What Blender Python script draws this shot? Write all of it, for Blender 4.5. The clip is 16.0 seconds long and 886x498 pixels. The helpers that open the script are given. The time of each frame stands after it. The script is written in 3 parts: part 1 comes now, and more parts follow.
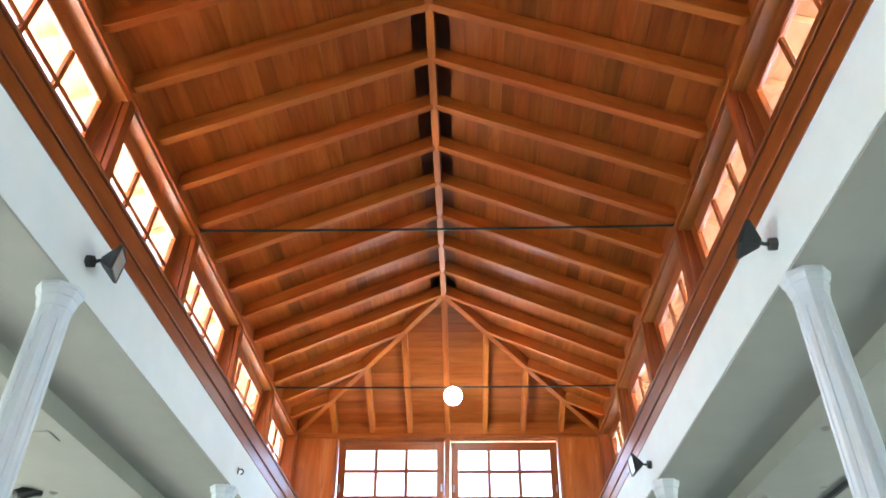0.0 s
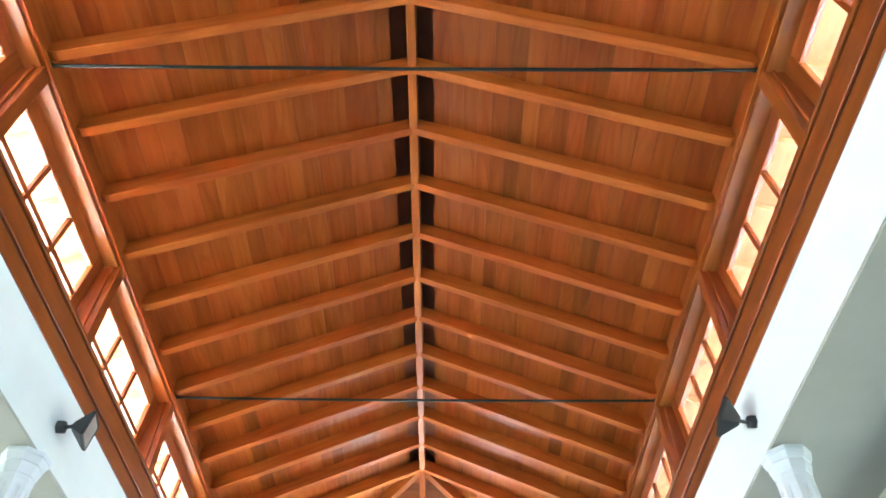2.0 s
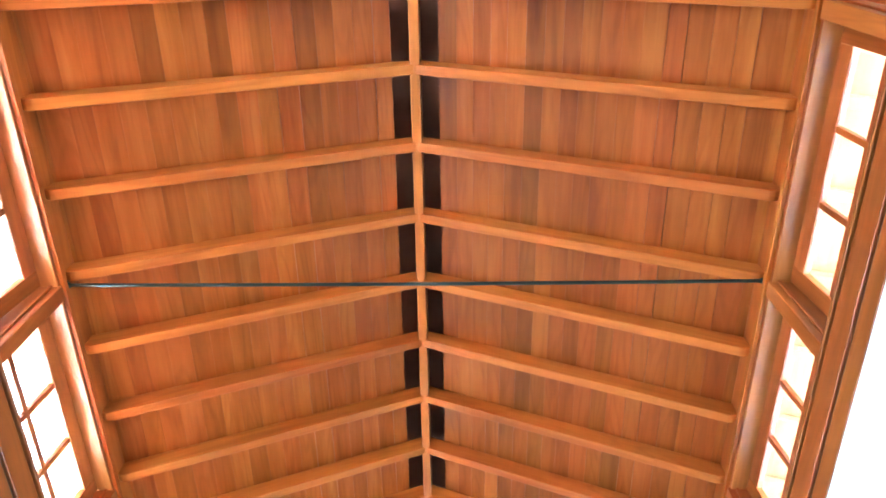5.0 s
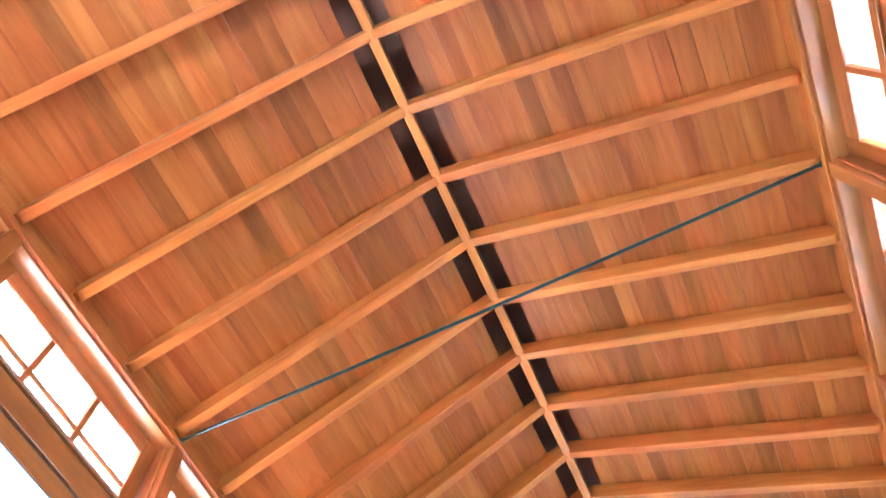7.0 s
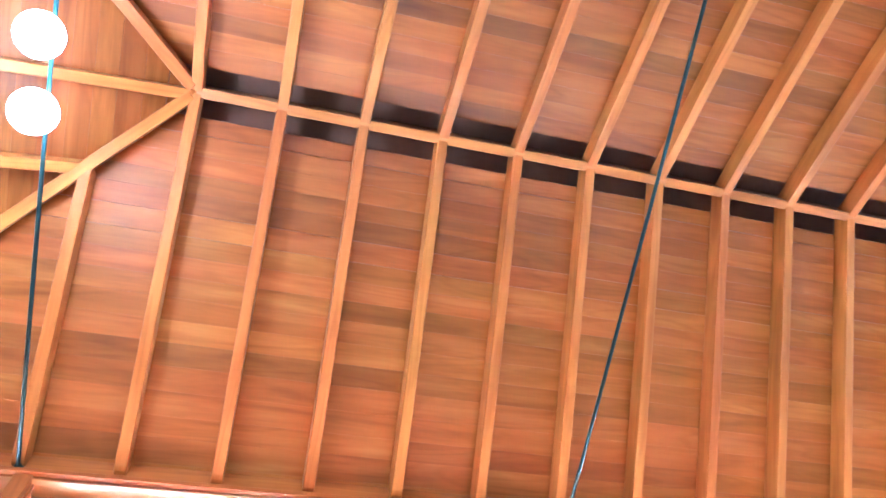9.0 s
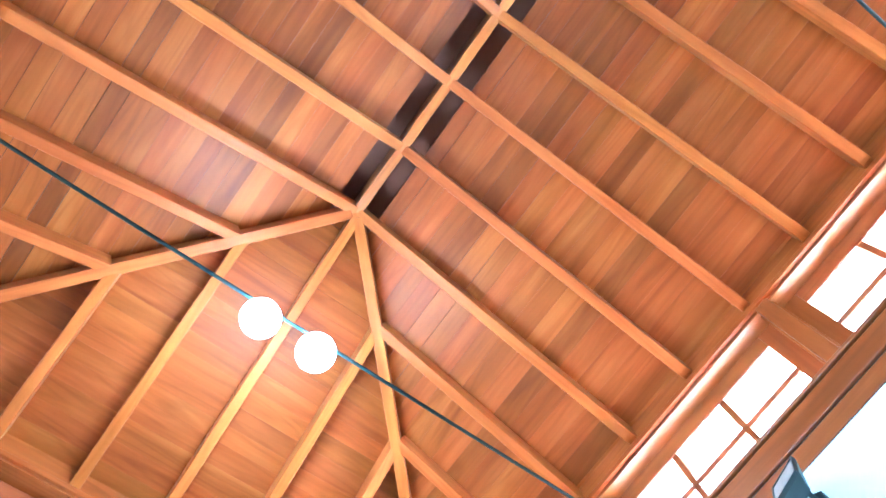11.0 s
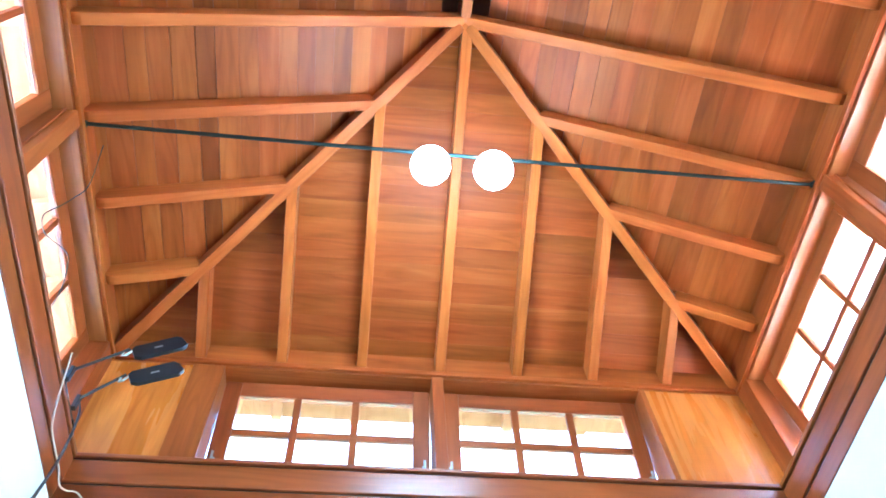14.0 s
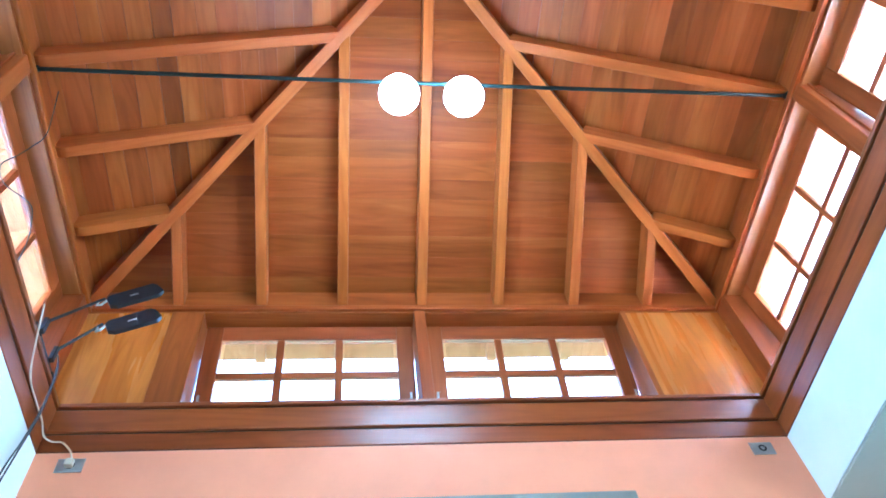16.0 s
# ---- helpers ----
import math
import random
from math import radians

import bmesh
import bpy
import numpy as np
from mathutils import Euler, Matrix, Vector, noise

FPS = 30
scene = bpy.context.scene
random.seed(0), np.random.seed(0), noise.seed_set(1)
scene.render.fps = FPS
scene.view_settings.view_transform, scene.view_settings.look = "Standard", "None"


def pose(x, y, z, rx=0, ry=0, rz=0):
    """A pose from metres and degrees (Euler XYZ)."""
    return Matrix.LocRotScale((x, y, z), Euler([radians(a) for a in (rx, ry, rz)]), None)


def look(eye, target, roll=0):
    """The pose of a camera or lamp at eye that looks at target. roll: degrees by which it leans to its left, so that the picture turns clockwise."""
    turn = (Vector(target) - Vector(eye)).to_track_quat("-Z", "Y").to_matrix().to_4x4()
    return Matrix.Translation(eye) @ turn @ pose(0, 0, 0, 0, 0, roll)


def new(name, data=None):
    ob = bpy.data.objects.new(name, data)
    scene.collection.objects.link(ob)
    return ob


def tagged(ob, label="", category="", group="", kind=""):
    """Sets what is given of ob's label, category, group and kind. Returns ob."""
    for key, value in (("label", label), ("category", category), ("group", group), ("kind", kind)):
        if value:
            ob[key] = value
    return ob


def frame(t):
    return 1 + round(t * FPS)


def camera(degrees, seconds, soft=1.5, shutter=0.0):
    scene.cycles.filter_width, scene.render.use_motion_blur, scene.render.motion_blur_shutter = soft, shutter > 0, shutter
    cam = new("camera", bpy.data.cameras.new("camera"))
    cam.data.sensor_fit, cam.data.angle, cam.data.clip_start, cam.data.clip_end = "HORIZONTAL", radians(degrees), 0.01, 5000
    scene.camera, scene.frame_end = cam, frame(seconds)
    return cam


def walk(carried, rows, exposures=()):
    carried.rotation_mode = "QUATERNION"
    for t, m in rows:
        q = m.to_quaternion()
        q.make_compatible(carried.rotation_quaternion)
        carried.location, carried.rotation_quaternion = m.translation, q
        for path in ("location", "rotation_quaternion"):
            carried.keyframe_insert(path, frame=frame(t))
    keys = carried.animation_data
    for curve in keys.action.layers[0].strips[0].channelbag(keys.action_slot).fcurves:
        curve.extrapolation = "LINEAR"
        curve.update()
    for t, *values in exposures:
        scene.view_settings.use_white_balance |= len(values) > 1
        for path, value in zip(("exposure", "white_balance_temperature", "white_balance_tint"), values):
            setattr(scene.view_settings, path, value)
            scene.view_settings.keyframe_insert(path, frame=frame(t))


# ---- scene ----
cam = camera(61.72, 16.0, soft=1.7)
PATH = [
    (0.0, pose(0.228, -3.396, 1.600, 125.80, -0.36, 1.60)),
    (0.5, pose(0.226, -3.391, 1.579, 128.75, -0.72, 1.61)),
    (1.0, pose(0.227, -3.406, 1.575, 131.89, -1.06, 0.87)),
    (1.5, pose(0.222, -3.436, 1.562, 134.45, -0.92, -0.22)),
    (2.0, pose(0.231, -3.450, 1.560, 138.89, -0.32, -0.24)),
    (2.5, pose(0.237, -3.459, 1.568, 142.15, -0.66, -0.40)),
    (3.0, pose(0.230, -3.457, 1.562, 145.34, -0.64, 0.19)),
    (3.5, pose(0.226, -3.409, 1.615, 149.41, -0.33, 0.04)),
    (4.0, pose(0.258, -3.440, 1.622, 153.77, -0.96, 0.61)),
    (4.2, pose(0.265, -3.448, 1.626, 154.85, -1.21, 0.53)),
    (6.3, pose(0.196, -3.461, 1.629, 154.26, 1.67, 6.66)),
    (6.5, pose(0.210, -3.463, 1.630, 154.27, 2.19, 10.95)),
    (7.0, pose(0.256, -3.506, 1.665, 156.88, 5.01, 23.84)),
    (7.5, pose(0.312, -3.507, 1.660, 158.55, 8.01, 33.78)),
    (8.0, pose(0.333, -3.473, 1.642, 161.38, 8.38, 44.91)),
    (8.5, pose(0.316, -3.441, 1.625, 163.98, 8.01, 59.25)),
    (8.7, pose(0.321, -3.408, 1.648, 164.52, 8.77, 66.82)),
    (10.8, pose(0.475, -3.053, 1.615, 165.14, 4.34, 138.52)),
    (11.0, pose(0.479, -3.049, 1.630, 164.32, 4.60, 143.69)),
    (11.5, pose(0.473, -3.066, 1.644, 162.26, 2.98, 156.83)),
    (12.0, pose(0.438, -3.029, 1.634, 162.45, 2.19, 170.23)),
    (12.5, pose(0.412, -3.013, 1.627, 160.82, 2.00, 176.66)),
    (13.0, pose(0.459, -2.997, 1.641, 158.06, 3.42, 175.06)),
    (13.5, pose(0.449, -2.985, 1.637, 154.98, 3.18, 174.28)),
    (14.0, pose(0.444, -3.011, 1.640, 150.46, 2.47, 173.85)),
    (14.5, pose(0.430, -3.066, 1.630, 147.72, 2.94, 173.21)),
    (15.0, pose(0.430, -3.087, 1.624, 146.48, 2.85, 170.37)),
    (15.5, pose(0.433, -3.113, 1.627, 146.91, 5.00, 172.62)),
    (16.0, pose(0.416, -3.091, 1.640, 146.26, 5.46, 175.75)),
]
walk(cam, PATH, [(0.0, 4.03, 6200, 11), (2.0, 4.57, 6050, 8), (4.0, 5.15, 5600, 4), (7.0, 5.66, 4450, -7), (8.5, 5.72, 4000, -8),
                  (11.0, 5.64, 4150, -6), (12.5, 5.40, 4550, -2), (14.5, 5.05, 4400, -3), (16.0, 4.72, 4250, -3)])

# ---- world, sun and large lights ----
world = bpy.data.worlds.new("sky")
scene.world = world
world.use_nodes = True
wn = world.node_tree
sky = wn.nodes.new("ShaderNodeTexSky")
sky.sky_type = "NISHITA"
sky.sun_disc = False
sky.sun_elevation = radians(66)
sky.sun_rotation = radians(-75)
sky.air_density = 1.0
sky.dust_density = 3.0
wn.links.new(sky.outputs[0], wn.nodes["Background"].inputs[0])
wn.nodes["Background"].inputs[1].default_value = 0.15

sun = new("sun", bpy.data.lights.new("sun", "SUN"))
sun.data.energy = 5.0
sun.data.angle = radians(0.5)
sun.data.color = (1.0, 0.95, 0.87)
sun.matrix_world = look((-4.2, 1.1, 9.75), (0, 0, 0))


def area_light(name, at, to, w, h, watts, colour):
    lamp = new(name, bpy.data.lights.new(name, "AREA"))
    lamp.data.shape = "RECTANGLE"
    lamp.data.size, lamp.data.size_y = w, h
    lamp.data.energy, lamp.data.color = watts, colour
    lamp.matrix_world = look(at, to)
    return lamp


# added fill lamps in made-up aisle openings, standing in for daylight
for sx in (-1, 1):
    for yy, watts in ((-3.2, 2.2), (0.0, 2.8), (3.2, 4.8)):
        area_light("aisle_fill", (sx * 5.9, yy, 1.7), (sx * 1.6, yy, 0.0), 1.9, 2.0, watts, (0.88, 0.985, 1.0))


# ---- materials ----
def mat(name):
    m = bpy.data.materials.new(name)
    m.use_nodes = True
    nt = m.node_tree
    return m, nt, nt.nodes["Principled BSDF"]


def add(nt, kind, **kw):
    n = nt.nodes.new(kind)
    for k, v in kw.items():
        n.inputs[k.replace("_", " ")].default_value = v
    return n


def ramp(nt, fac, stops):
    r = nt.nodes.new("ShaderNodeValToRGB")
    while len(r.color_ramp.elements) < len(stops):
        r.color_ramp.elements.new(0.5)
    for e, (p, c) in zip(r.color_ramp.elements, stops):
        e.position, e.color = p, (*c, 1)
    nt.links.new(fac, r.inputs[0])
    return r.outputs[0]


def mixed(nt, fac, a, b, blend="MIX"):
    n = nt.nodes.new("ShaderNodeMix")
    n.data_type, n.blend_type = "RGBA", blend
    for sock, v in ((n.inputs[0], fac), (n.inputs[6], a), (n.inputs[7], b)):
        if isinstance(v, (int, float)):
            sock.default_value = v
        elif isinstance(v, tuple):
            sock.default_value = (*v, 1)
        else:
            nt.links.new(v, sock)
    return n.outputs[2]


def wood(name, axis, dark, mid, light, rough=0.44, random_by="object", spread=0.5, sheen=0.45):
    """Varnished timber with its grain along the axis of the object's own space."""
    m, nt, b = mat(name)
    tc = nt.nodes.new("ShaderNodeTexCoord")
    rnd_node = nt.nodes.new("ShaderNodeObjectInfo" if random_by == "object" else "ShaderNodeNewGeometry")
    rnd = rnd_node.outputs["Random" if random_by == "object" else "Random Per Island"]
    shift = nt.nodes.new("ShaderNodeVectorMath")
    shift.operation = "MULTIPLY_ADD"
    comb = nt.nodes.new("ShaderNodeCombineXYZ")
    for i in range(3):
        nt.links.new(rnd, comb.inputs[i])
    nt.links.new(comb.outputs[0], shift.inputs[0])
    shift.inputs[1].default_value = (37.0, 61.0, 23.0)
    nt.links.new(tc.outputs["Object"], shift.inputs[2])

    def grain(along, across, detail):
        mp = nt.nodes.new("ShaderNodeMapping")
        s = [across] * 3
        s["xyz".index(axis)] = along
        mp.inputs["Scale"].default_value = s
        nt.links.new(shift.outputs[0], mp.inputs[0])
        n = add(nt, "ShaderNodeTexNoise", Scale=1.0, Detail=detail, Roughness=0.6, Distortion=0.6)
        nt.links.new(mp.outputs[0], n.inputs["Vector"])
        return n.outputs["Fac"]

    broad, fine = grain(0.8, 7.0, 3.0), grain(2.0, 38.0, 4.0)
    col = ramp(nt, broad, [(0.25, dark), (0.5, mid), (0.78, light)])
    fine_col = ramp(nt, fine, [(0.3, (0.72, 0.66, 0.62)), (0.6, (1.0, 1.0, 1.0))])
    col = mixed(nt, 0.42, col, fine_col, "MULTIPLY")
    wide_grain = grain(0.55, 5.0, 1.0)
    rings = nt.nodes.new("ShaderNodeMath")
    rings.operation = "MULTIPLY"
    rings.inputs[1].default_value = 46.0
    nt.links.new(wide_grain, rings.inputs[0])
    wave = nt.nodes.new("ShaderNodeMath")
    wave.operation = "SINE"
    nt.links.new(rings.outputs[0], wave.inputs[0])
    figure = nt.nodes.new("ShaderNodeMapRange")
    figure.inputs["From Min"].default_value, figure.inputs["From Max"].default_value = -1.0, 1.0
    nt.links.new(wave.outputs[0], figure.inputs["Value"])
    col = mixed(nt, 0.34, col, ramp(nt, figure.outputs[0], [(0.0, (0.68, 0.60, 0.52)), (0.45, (1.0, 1.0, 1.0))]), "MULTIPLY")
    hsv = nt.nodes.new("ShaderNodeHueSaturation")
    tone = nt.nodes.new("ShaderNodeValToRGB")
    els = tone.color_ramp.elements
    while len(els) < 5:
        els.new(0.5)
    for e, (at, v) in zip(els, ((0.0, -0.72), (0.14, -0.36), (0.34, -0.05), (0.78, 0.12), (1.0, 0.45))):
        e.position, e.color = at, [0.5 * (1 + v * spread)] * 3 + [1]
    nt.links.new(rnd, tone.inputs[0])
    val = nt.nodes.new("ShaderNodeMath")
    val.operation = "MULTIPLY"
    val.inputs[1].default_value = 2.0
    nt.links.new(tone.outputs[0], val.inputs[0])
    nt.links.new(val.outputs[0], hsv.inputs["Value"])
    white = add(nt, "ShaderNodeTexWhiteNoise")
    white.noise_dimensions = "1D"
    nt.links.new(rnd, white.inputs["W"])
    hue = nt.nodes.new("ShaderNodeMapRange")
    hue.inputs["To Min"].default_value, hue.inputs["To Max"].default_value = 0.496, 0.504
    nt.links.new(white.outputs["Value"], hue.inputs["Value"])
    nt.links.new(hue.outputs[0], hsv.inputs["Hue"])
    nt.links.new(col, hsv.inputs["Color"])
    nt.links.new(hsv.outputs[0], b.inputs["Base Color"])
    rr = nt.nodes.new("ShaderNodeMapRange")
    rr.inputs["To Min"].default_value, rr.inputs["To Max"].default_value = rough - 0.08, rough + 0.14
    nt.links.new(broad, rr.inputs["Value"])
    nt.links.new(rr.outputs[0], b.inputs["Roughness"])
    b.inputs["Specular IOR Level"].default_value = sheen
    bump = add(nt, "ShaderNodeBump", Strength=0.12, Distance=0.004)
    nt.links.new(fine, bump.inputs["Height"])
    nt.links.new(bump.outputs[0], b.inputs["Normal"])
    return m


def paint(name, colour, rough=0.55, stain=0.08, bumpy=0.05, scale=3.0):
    m, nt, b = mat(name)
    tc = nt.nodes.new("ShaderNodeTexCoord")
    n = add(nt, "ShaderNodeTexNoise", Scale=scale, Detail=5.0, Roughness=0.6)
    nt.links.new(tc.outputs["Object"], n.inputs["Vector"])
    low = tuple(c * (1 - stain * 2) for c in colour)
    nt.links.new(ramp(nt, n.outputs["Fac"], [(0.3, low), (0.65, colour)]), b.inputs["Base Color"])
    g = add(nt, "ShaderNodeTexNoise", Scale=160.0, Detail=3.0)
    nt.links.new(tc.outputs["Object"], g.inputs["Vector"])
    bump = add(nt, "ShaderNodeBump", Strength=bumpy, Distance=0.003)
    nt.links.new(g.outputs["Fac"], bump.inputs["Height"])
    nt.links.new(bump.outputs[0], b.inputs["Normal"])
    b.inputs["Roughness"].default_value = rough
    return m


def plain(name, colour, rough=0.5, metal=0.0):
    m = paint(name, colour, rough, 0.1, 0.03, 14.0)
    m.node_tree.nodes["Principled BSDF"].inputs["Metallic"].default_value = metal
    return m


BEAM = ((0.355, 0.086, 0.011), (0.445, 0.120, 0.0165), (0.505, 0.156, 0.025))
PLANK = ((0.228, 0.049, 0.006), (0.330, 0.081, 0.010), (0.415, 0.125, 0.020))
TRIM = ((0.161, 0.038, 0.007), (0.241, 0.061, 0.01), (0.322, 0.087, 0.016))
FRAME = ((0.212, 0.047, 0.008), (0.309, 0.072, 0.012), (0.394, 0.104, 0.018))
GOLD = ((0.4, 0.112, 0.013), (0.532, 0.176, 0.02), (0.627, 0.254, 0.038))
WOOD_RAFTER = wood("rafter_timber", "x", *BEAM, rough=0.42, spread=0.16, sheen=0.2)
WOOD_PLANK_Y = wood("ceiling_planks_lengthwise", "y", *PLANK, rough=0.44, random_by="island", spread=0.5, sheen=0.18)
WOOD_PLANK_X = wood("ceiling_planks_crosswise", "x", *PLANK, rough=0.44, random_by="island", spread=0.36, sheen=0.18)
WOOD_HEAD_Y = wood("plate_timber_lengthwise", "y", *PLANK, rough=0.42, spread=0.1, sheen=0.2)
WOOD_HEAD_X = wood("plate_timber_crosswise", "x", *PLANK, rough=0.42, spread=0.1, sheen=0.2)
# near-black brown for strips that stand in for shadow lines
SHADOW_BROWN = plain("dark_shadow_strip", (0.035, 0.014, 0.007), 0.6)
WOOD_TRIM_Y = wood("dark_trim_lengthwise", "y", *TRIM, rough=0.3, spread=0.15)
WOOD_TRIM_X = wood("dark_trim_crosswise", "x", *TRIM, rough=0.3, spread=0.15)
WOOD_TRIM_Z = wood("dark_trim_upright", "z", *FRAME, rough=0.4, spread=0.18, sheen=0.28)
WOOD_SASH_X = wood("sash_timber", "x", *FRAME, rough=0.34, spread=0.15)
# paler tone puts the window light on the soffit into the colour
LIT_LINING = wood("lit_lining_timber", "y", (0.36, 0.11, 0.026), (0.45, 0.155, 0.04), (0.52, 0.20, 0.062), rough=0.3, spread=0.1)
WOOD_PANEL_RED = wood("reddish_panel_timber", "z", (0.34, 0.080, 0.016), (0.46, 0.122, 0.024), (0.57, 0.18, 0.04), rough=0.22, spread=0.1)
WOOD_PANEL = wood("golden_panel_timber", "z", *GOLD, rough=0.25, spread=0.15)
WHITE_PAINT = paint("white_wall_paint", (0.79, 0.86, 0.85), 0.6, 0.03)
# ceiling grey, darkened so that undersides read as shaded beside the white
CEILING_GREY = paint("ceiling_grey_with_shade", (0.40, 0.405, 0.355), 0.7, 0.04)
COLUMN_PAINT = paint("white_column_paint", (0.73, 0.79, 0.83), 0.42, 0.03, 0.04)
PINK_PAINT = paint("salmon_wall_paint", (0.80, 0.31, 0.155), 0.6, 0.05)
FLOOR_TILE = paint("dark_floor_tile", (0.16, 0.15, 0.135), 0.25, 0.06, 0.02)
ROOF_BOUNCE = paint("bounce_roof_sheet", (0.80, 0.79, 0.76), 0.6, 0.08)
# dark brown puts the shade of the ridge gaps into the roof skin
ROOF_SHADE = paint("gap_shade_brown", (0.26, 0.095, 0.05), 0.9, 0.15)
BLACK_PLASTIC = plain("black_plastic", (0.012, 0.013, 0.015), 0.42)
DARK_METAL = plain("dark_grey_metal", (0.05, 0.055, 0.055), 0.45, 0.3)
ROD_STEEL = plain("dark_green_rod_steel", (0.02, 0.035, 0.035), 0.4, 0.5)
GREY_LENS = plain("grey_lens_glass", (0.38, 0.37, 0.34), 0.15)
STEEL = plain("brushed_steel", (0.46, 0.47, 0.44), 0.35, 0.6)
CREAM_CABLE = plain("cream_cable", (0.62, 0.52, 0.38), 0.5)

GLASS, _, gb = mat("window_glass")
gb.inputs["Transmission Weight"].default_value = 1.0
gb.inputs["Roughness"].default_value = 0.0
gb.inputs["IOR"].default_value = 1.45

BULB, _, bb = mat("lit_bulb")
bb.inputs["Base Color"].default_value = (0.9, 0.95, 1, 1)
bb.inputs["Emission Color"].default_value = (0.86, 0.95, 1.0, 1)
bb.inputs["Emission Strength"].default_value = 3.0


# ---- mesh helpers ----
def box(bm, lo, hi, bevel=0.0):
    """An upright box between two corners."""
    lo, hi = [min(a, b) for a, b in zip(lo, hi)], [max(a, b) for a, b in zip(lo, hi)]
    c = [(a + b) / 2 for a, b in zip(lo, hi)]
    size = [b - a for a, b in zip(lo, hi)]
    geom = bmesh.ops.create_cube(bm, size=1.0, matrix=Matrix.Translation(c) @ Matrix.Diagonal((*size, 1)))
    if bevel:
        edges = list({e for v in geom["verts"] for e in v.link_edges})
        bmesh.ops.bevel(bm, geom=edges, offset=bevel, segments=2, affect="EDGES", profile=0.5)
    return bm


def one_box(lo, hi, bevel=0.0):
    return box(bmesh.new(), lo, hi, bevel)


def lathe(bm, profile, n, m=Matrix(), turn=0.0, caps=True):
    """Rings of n points, (radius, height) each, joined into a closed solid."""
    rings = []
    for r, z in profile:
        rings.append([bm.verts.new(m @ Vector((r * math.cos(turn + math.tau * i / n), r * math.sin(turn + math.tau * i / n), z))) for i in range(n)])
    for a, b in zip(rings, rings[1:]):
        for i in range(n):
            bm.faces.new((a[i], a[(i + 1) % n], b[(i + 1) % n], b[i]))
    if caps:
        bm.faces.new(rings[0][::-1])
        bm.faces.new(rings[-1])
    return bm


def tube(bm, points, r, n=8):
    """A bent round bar through the points."""
    pts = [Vector(p) for p in points]
    rings = []
    side = None
    for i, p in enumerate(pts):
        d = (pts[min(i + 1, len(pts) - 1)] - pts[max(i - 1, 0)]).normalized()
        if side is None:
            side = d.orthogonal().normalized()
        side = (side - d * side.dot(d)).normalized()
        up = d.cross(side)
        rings.append([bm.verts.new(p + r * (math.cos(math.tau * j / n) * side + math.sin(math.tau * j / n) * up)) for j in range(n)])
    for a, b in zip(rings, rings[1:]):
        for j in range(n):
            bm.faces.new((a[j], a[(j + 1) % n], b[(j + 1) % n], b[j]))
    bm.faces.new(rings[0][::-1])
    bm.faces.new(rings[-1])
    return bm


def smooth_curve(points, steps=8):
    """Points along a smooth curve through the given ones."""
    p = [Vector(q) for q in points]
    p = [2 * p[0] - p[1]] + p + [2 * p[-1] - p[-2]]
    out = []
    for i in range(1, len(p) - 2):
        for s in range(steps):
            t = s / steps
            a, b, c, d = p[i - 1:i + 3]
            out.append(0.5 * (2 * b + (c - a) * t + (2 * a - 5 * b + 4 * c - d) * t * t + (3 * b - a - 3 * c + d) * t ** 3))
    out.append(p[-2])
    return out


def mesh_of(name, bm, *materials):
    bmesh.ops.recalc_face_normals(bm, faces=bm.faces)
    me = bpy.data.meshes.new(name)
    bm.to_mesh(me)
    bm.free()
    for m in materials:
        me.materials.append(m)
    return me


def shade_smooth(ob, angle=40):
    ob.data.polygons.foreach_set("use_smooth", [True] * len(ob.data.polygons))
    ob.data.set_sharp_from_angle(angle=radians(angle))
    return ob


def part(name, bm, material, parent, label=""):
    ob = new(name, mesh_of(name, bm, material))
    ob.parent = parent
    return tagged(ob, label)


def thing(name, label, category, at=(0, 0, 0), group="", kind=""):
    ob = new(name)
    ob.location = at
    return tagged(ob, label, category, group, kind)


def bar_between(name, a, b, width, depth, material, parent, label="", bevel=0.006, tail=0.0):
    """A straight timber whose underside runs from a to b; its depth goes up, square to its length."""
    a, b = Vector(a), Vector(b)
    x = (b - a).normalized()
    y = Vector((0, 0, 1)).cross(x).normalized()
    z = x.cross(y)
    long = (b - a).length
    bm = one_box((0, -width / 2, 0), (long, width / 2, depth))
    if tail:
        toe = [e for e in bm.edges if all(v.co.x > long - 0.001 and v.co.z < 0.001 for v in e.verts)]
        bmesh.ops.bevel(bm, geom=toe, offset=tail, segments=3, affect="EDGES", profile=0.5)
    bmesh.ops.bevel(bm, geom=list(bm.edges), offset=bevel, segments=2, affect="EDGES", profile=0.5)
    ob = part(name, bm, material, parent, label)
    m = Matrix((x, y, z)).transposed().to_4x4()
    m.translation = a
    ob.matrix_local = m
    return ob


# ---- plan ----
S = 0.5                 # rafter spacing
HALF = 2.0              # clerestory half width
END = 6.0               # clerestory half length
APEX = 4.0              # end of the ridge
Z_PLATE, Z_RIDGE = 5.386, 6.262     # rafter undersides at the wall and at the ridge
X_END = 1.966
SLOPE = (Z_RIDGE - Z_PLATE) / X_END
DEPTH = 0.13
BOARD_Z = Z_RIDGE + DEPTH * math.sqrt(1 + SLOPE ** 2)   # plank undersides at the middle line
Z_HEAD = 5.30           # window head
Z_SILL = 4.50
EAST, WEST = 1.81, 1.757     # inner faces of the sill band and the white beam
FACE_END = 5.79
Z_BAND, Z_BAND_TOP = 4.038, 4.325
Z_AISLE = 3.63

# ---- the lower hall ----
# unseen floor, its tone chosen dark to hold down light bounced upward
floor = new("floor", mesh_of("floor", one_box((-6.2, -6.4, -0.2), (6.2, 9.2, 0.0)), FLOOR_TILE))
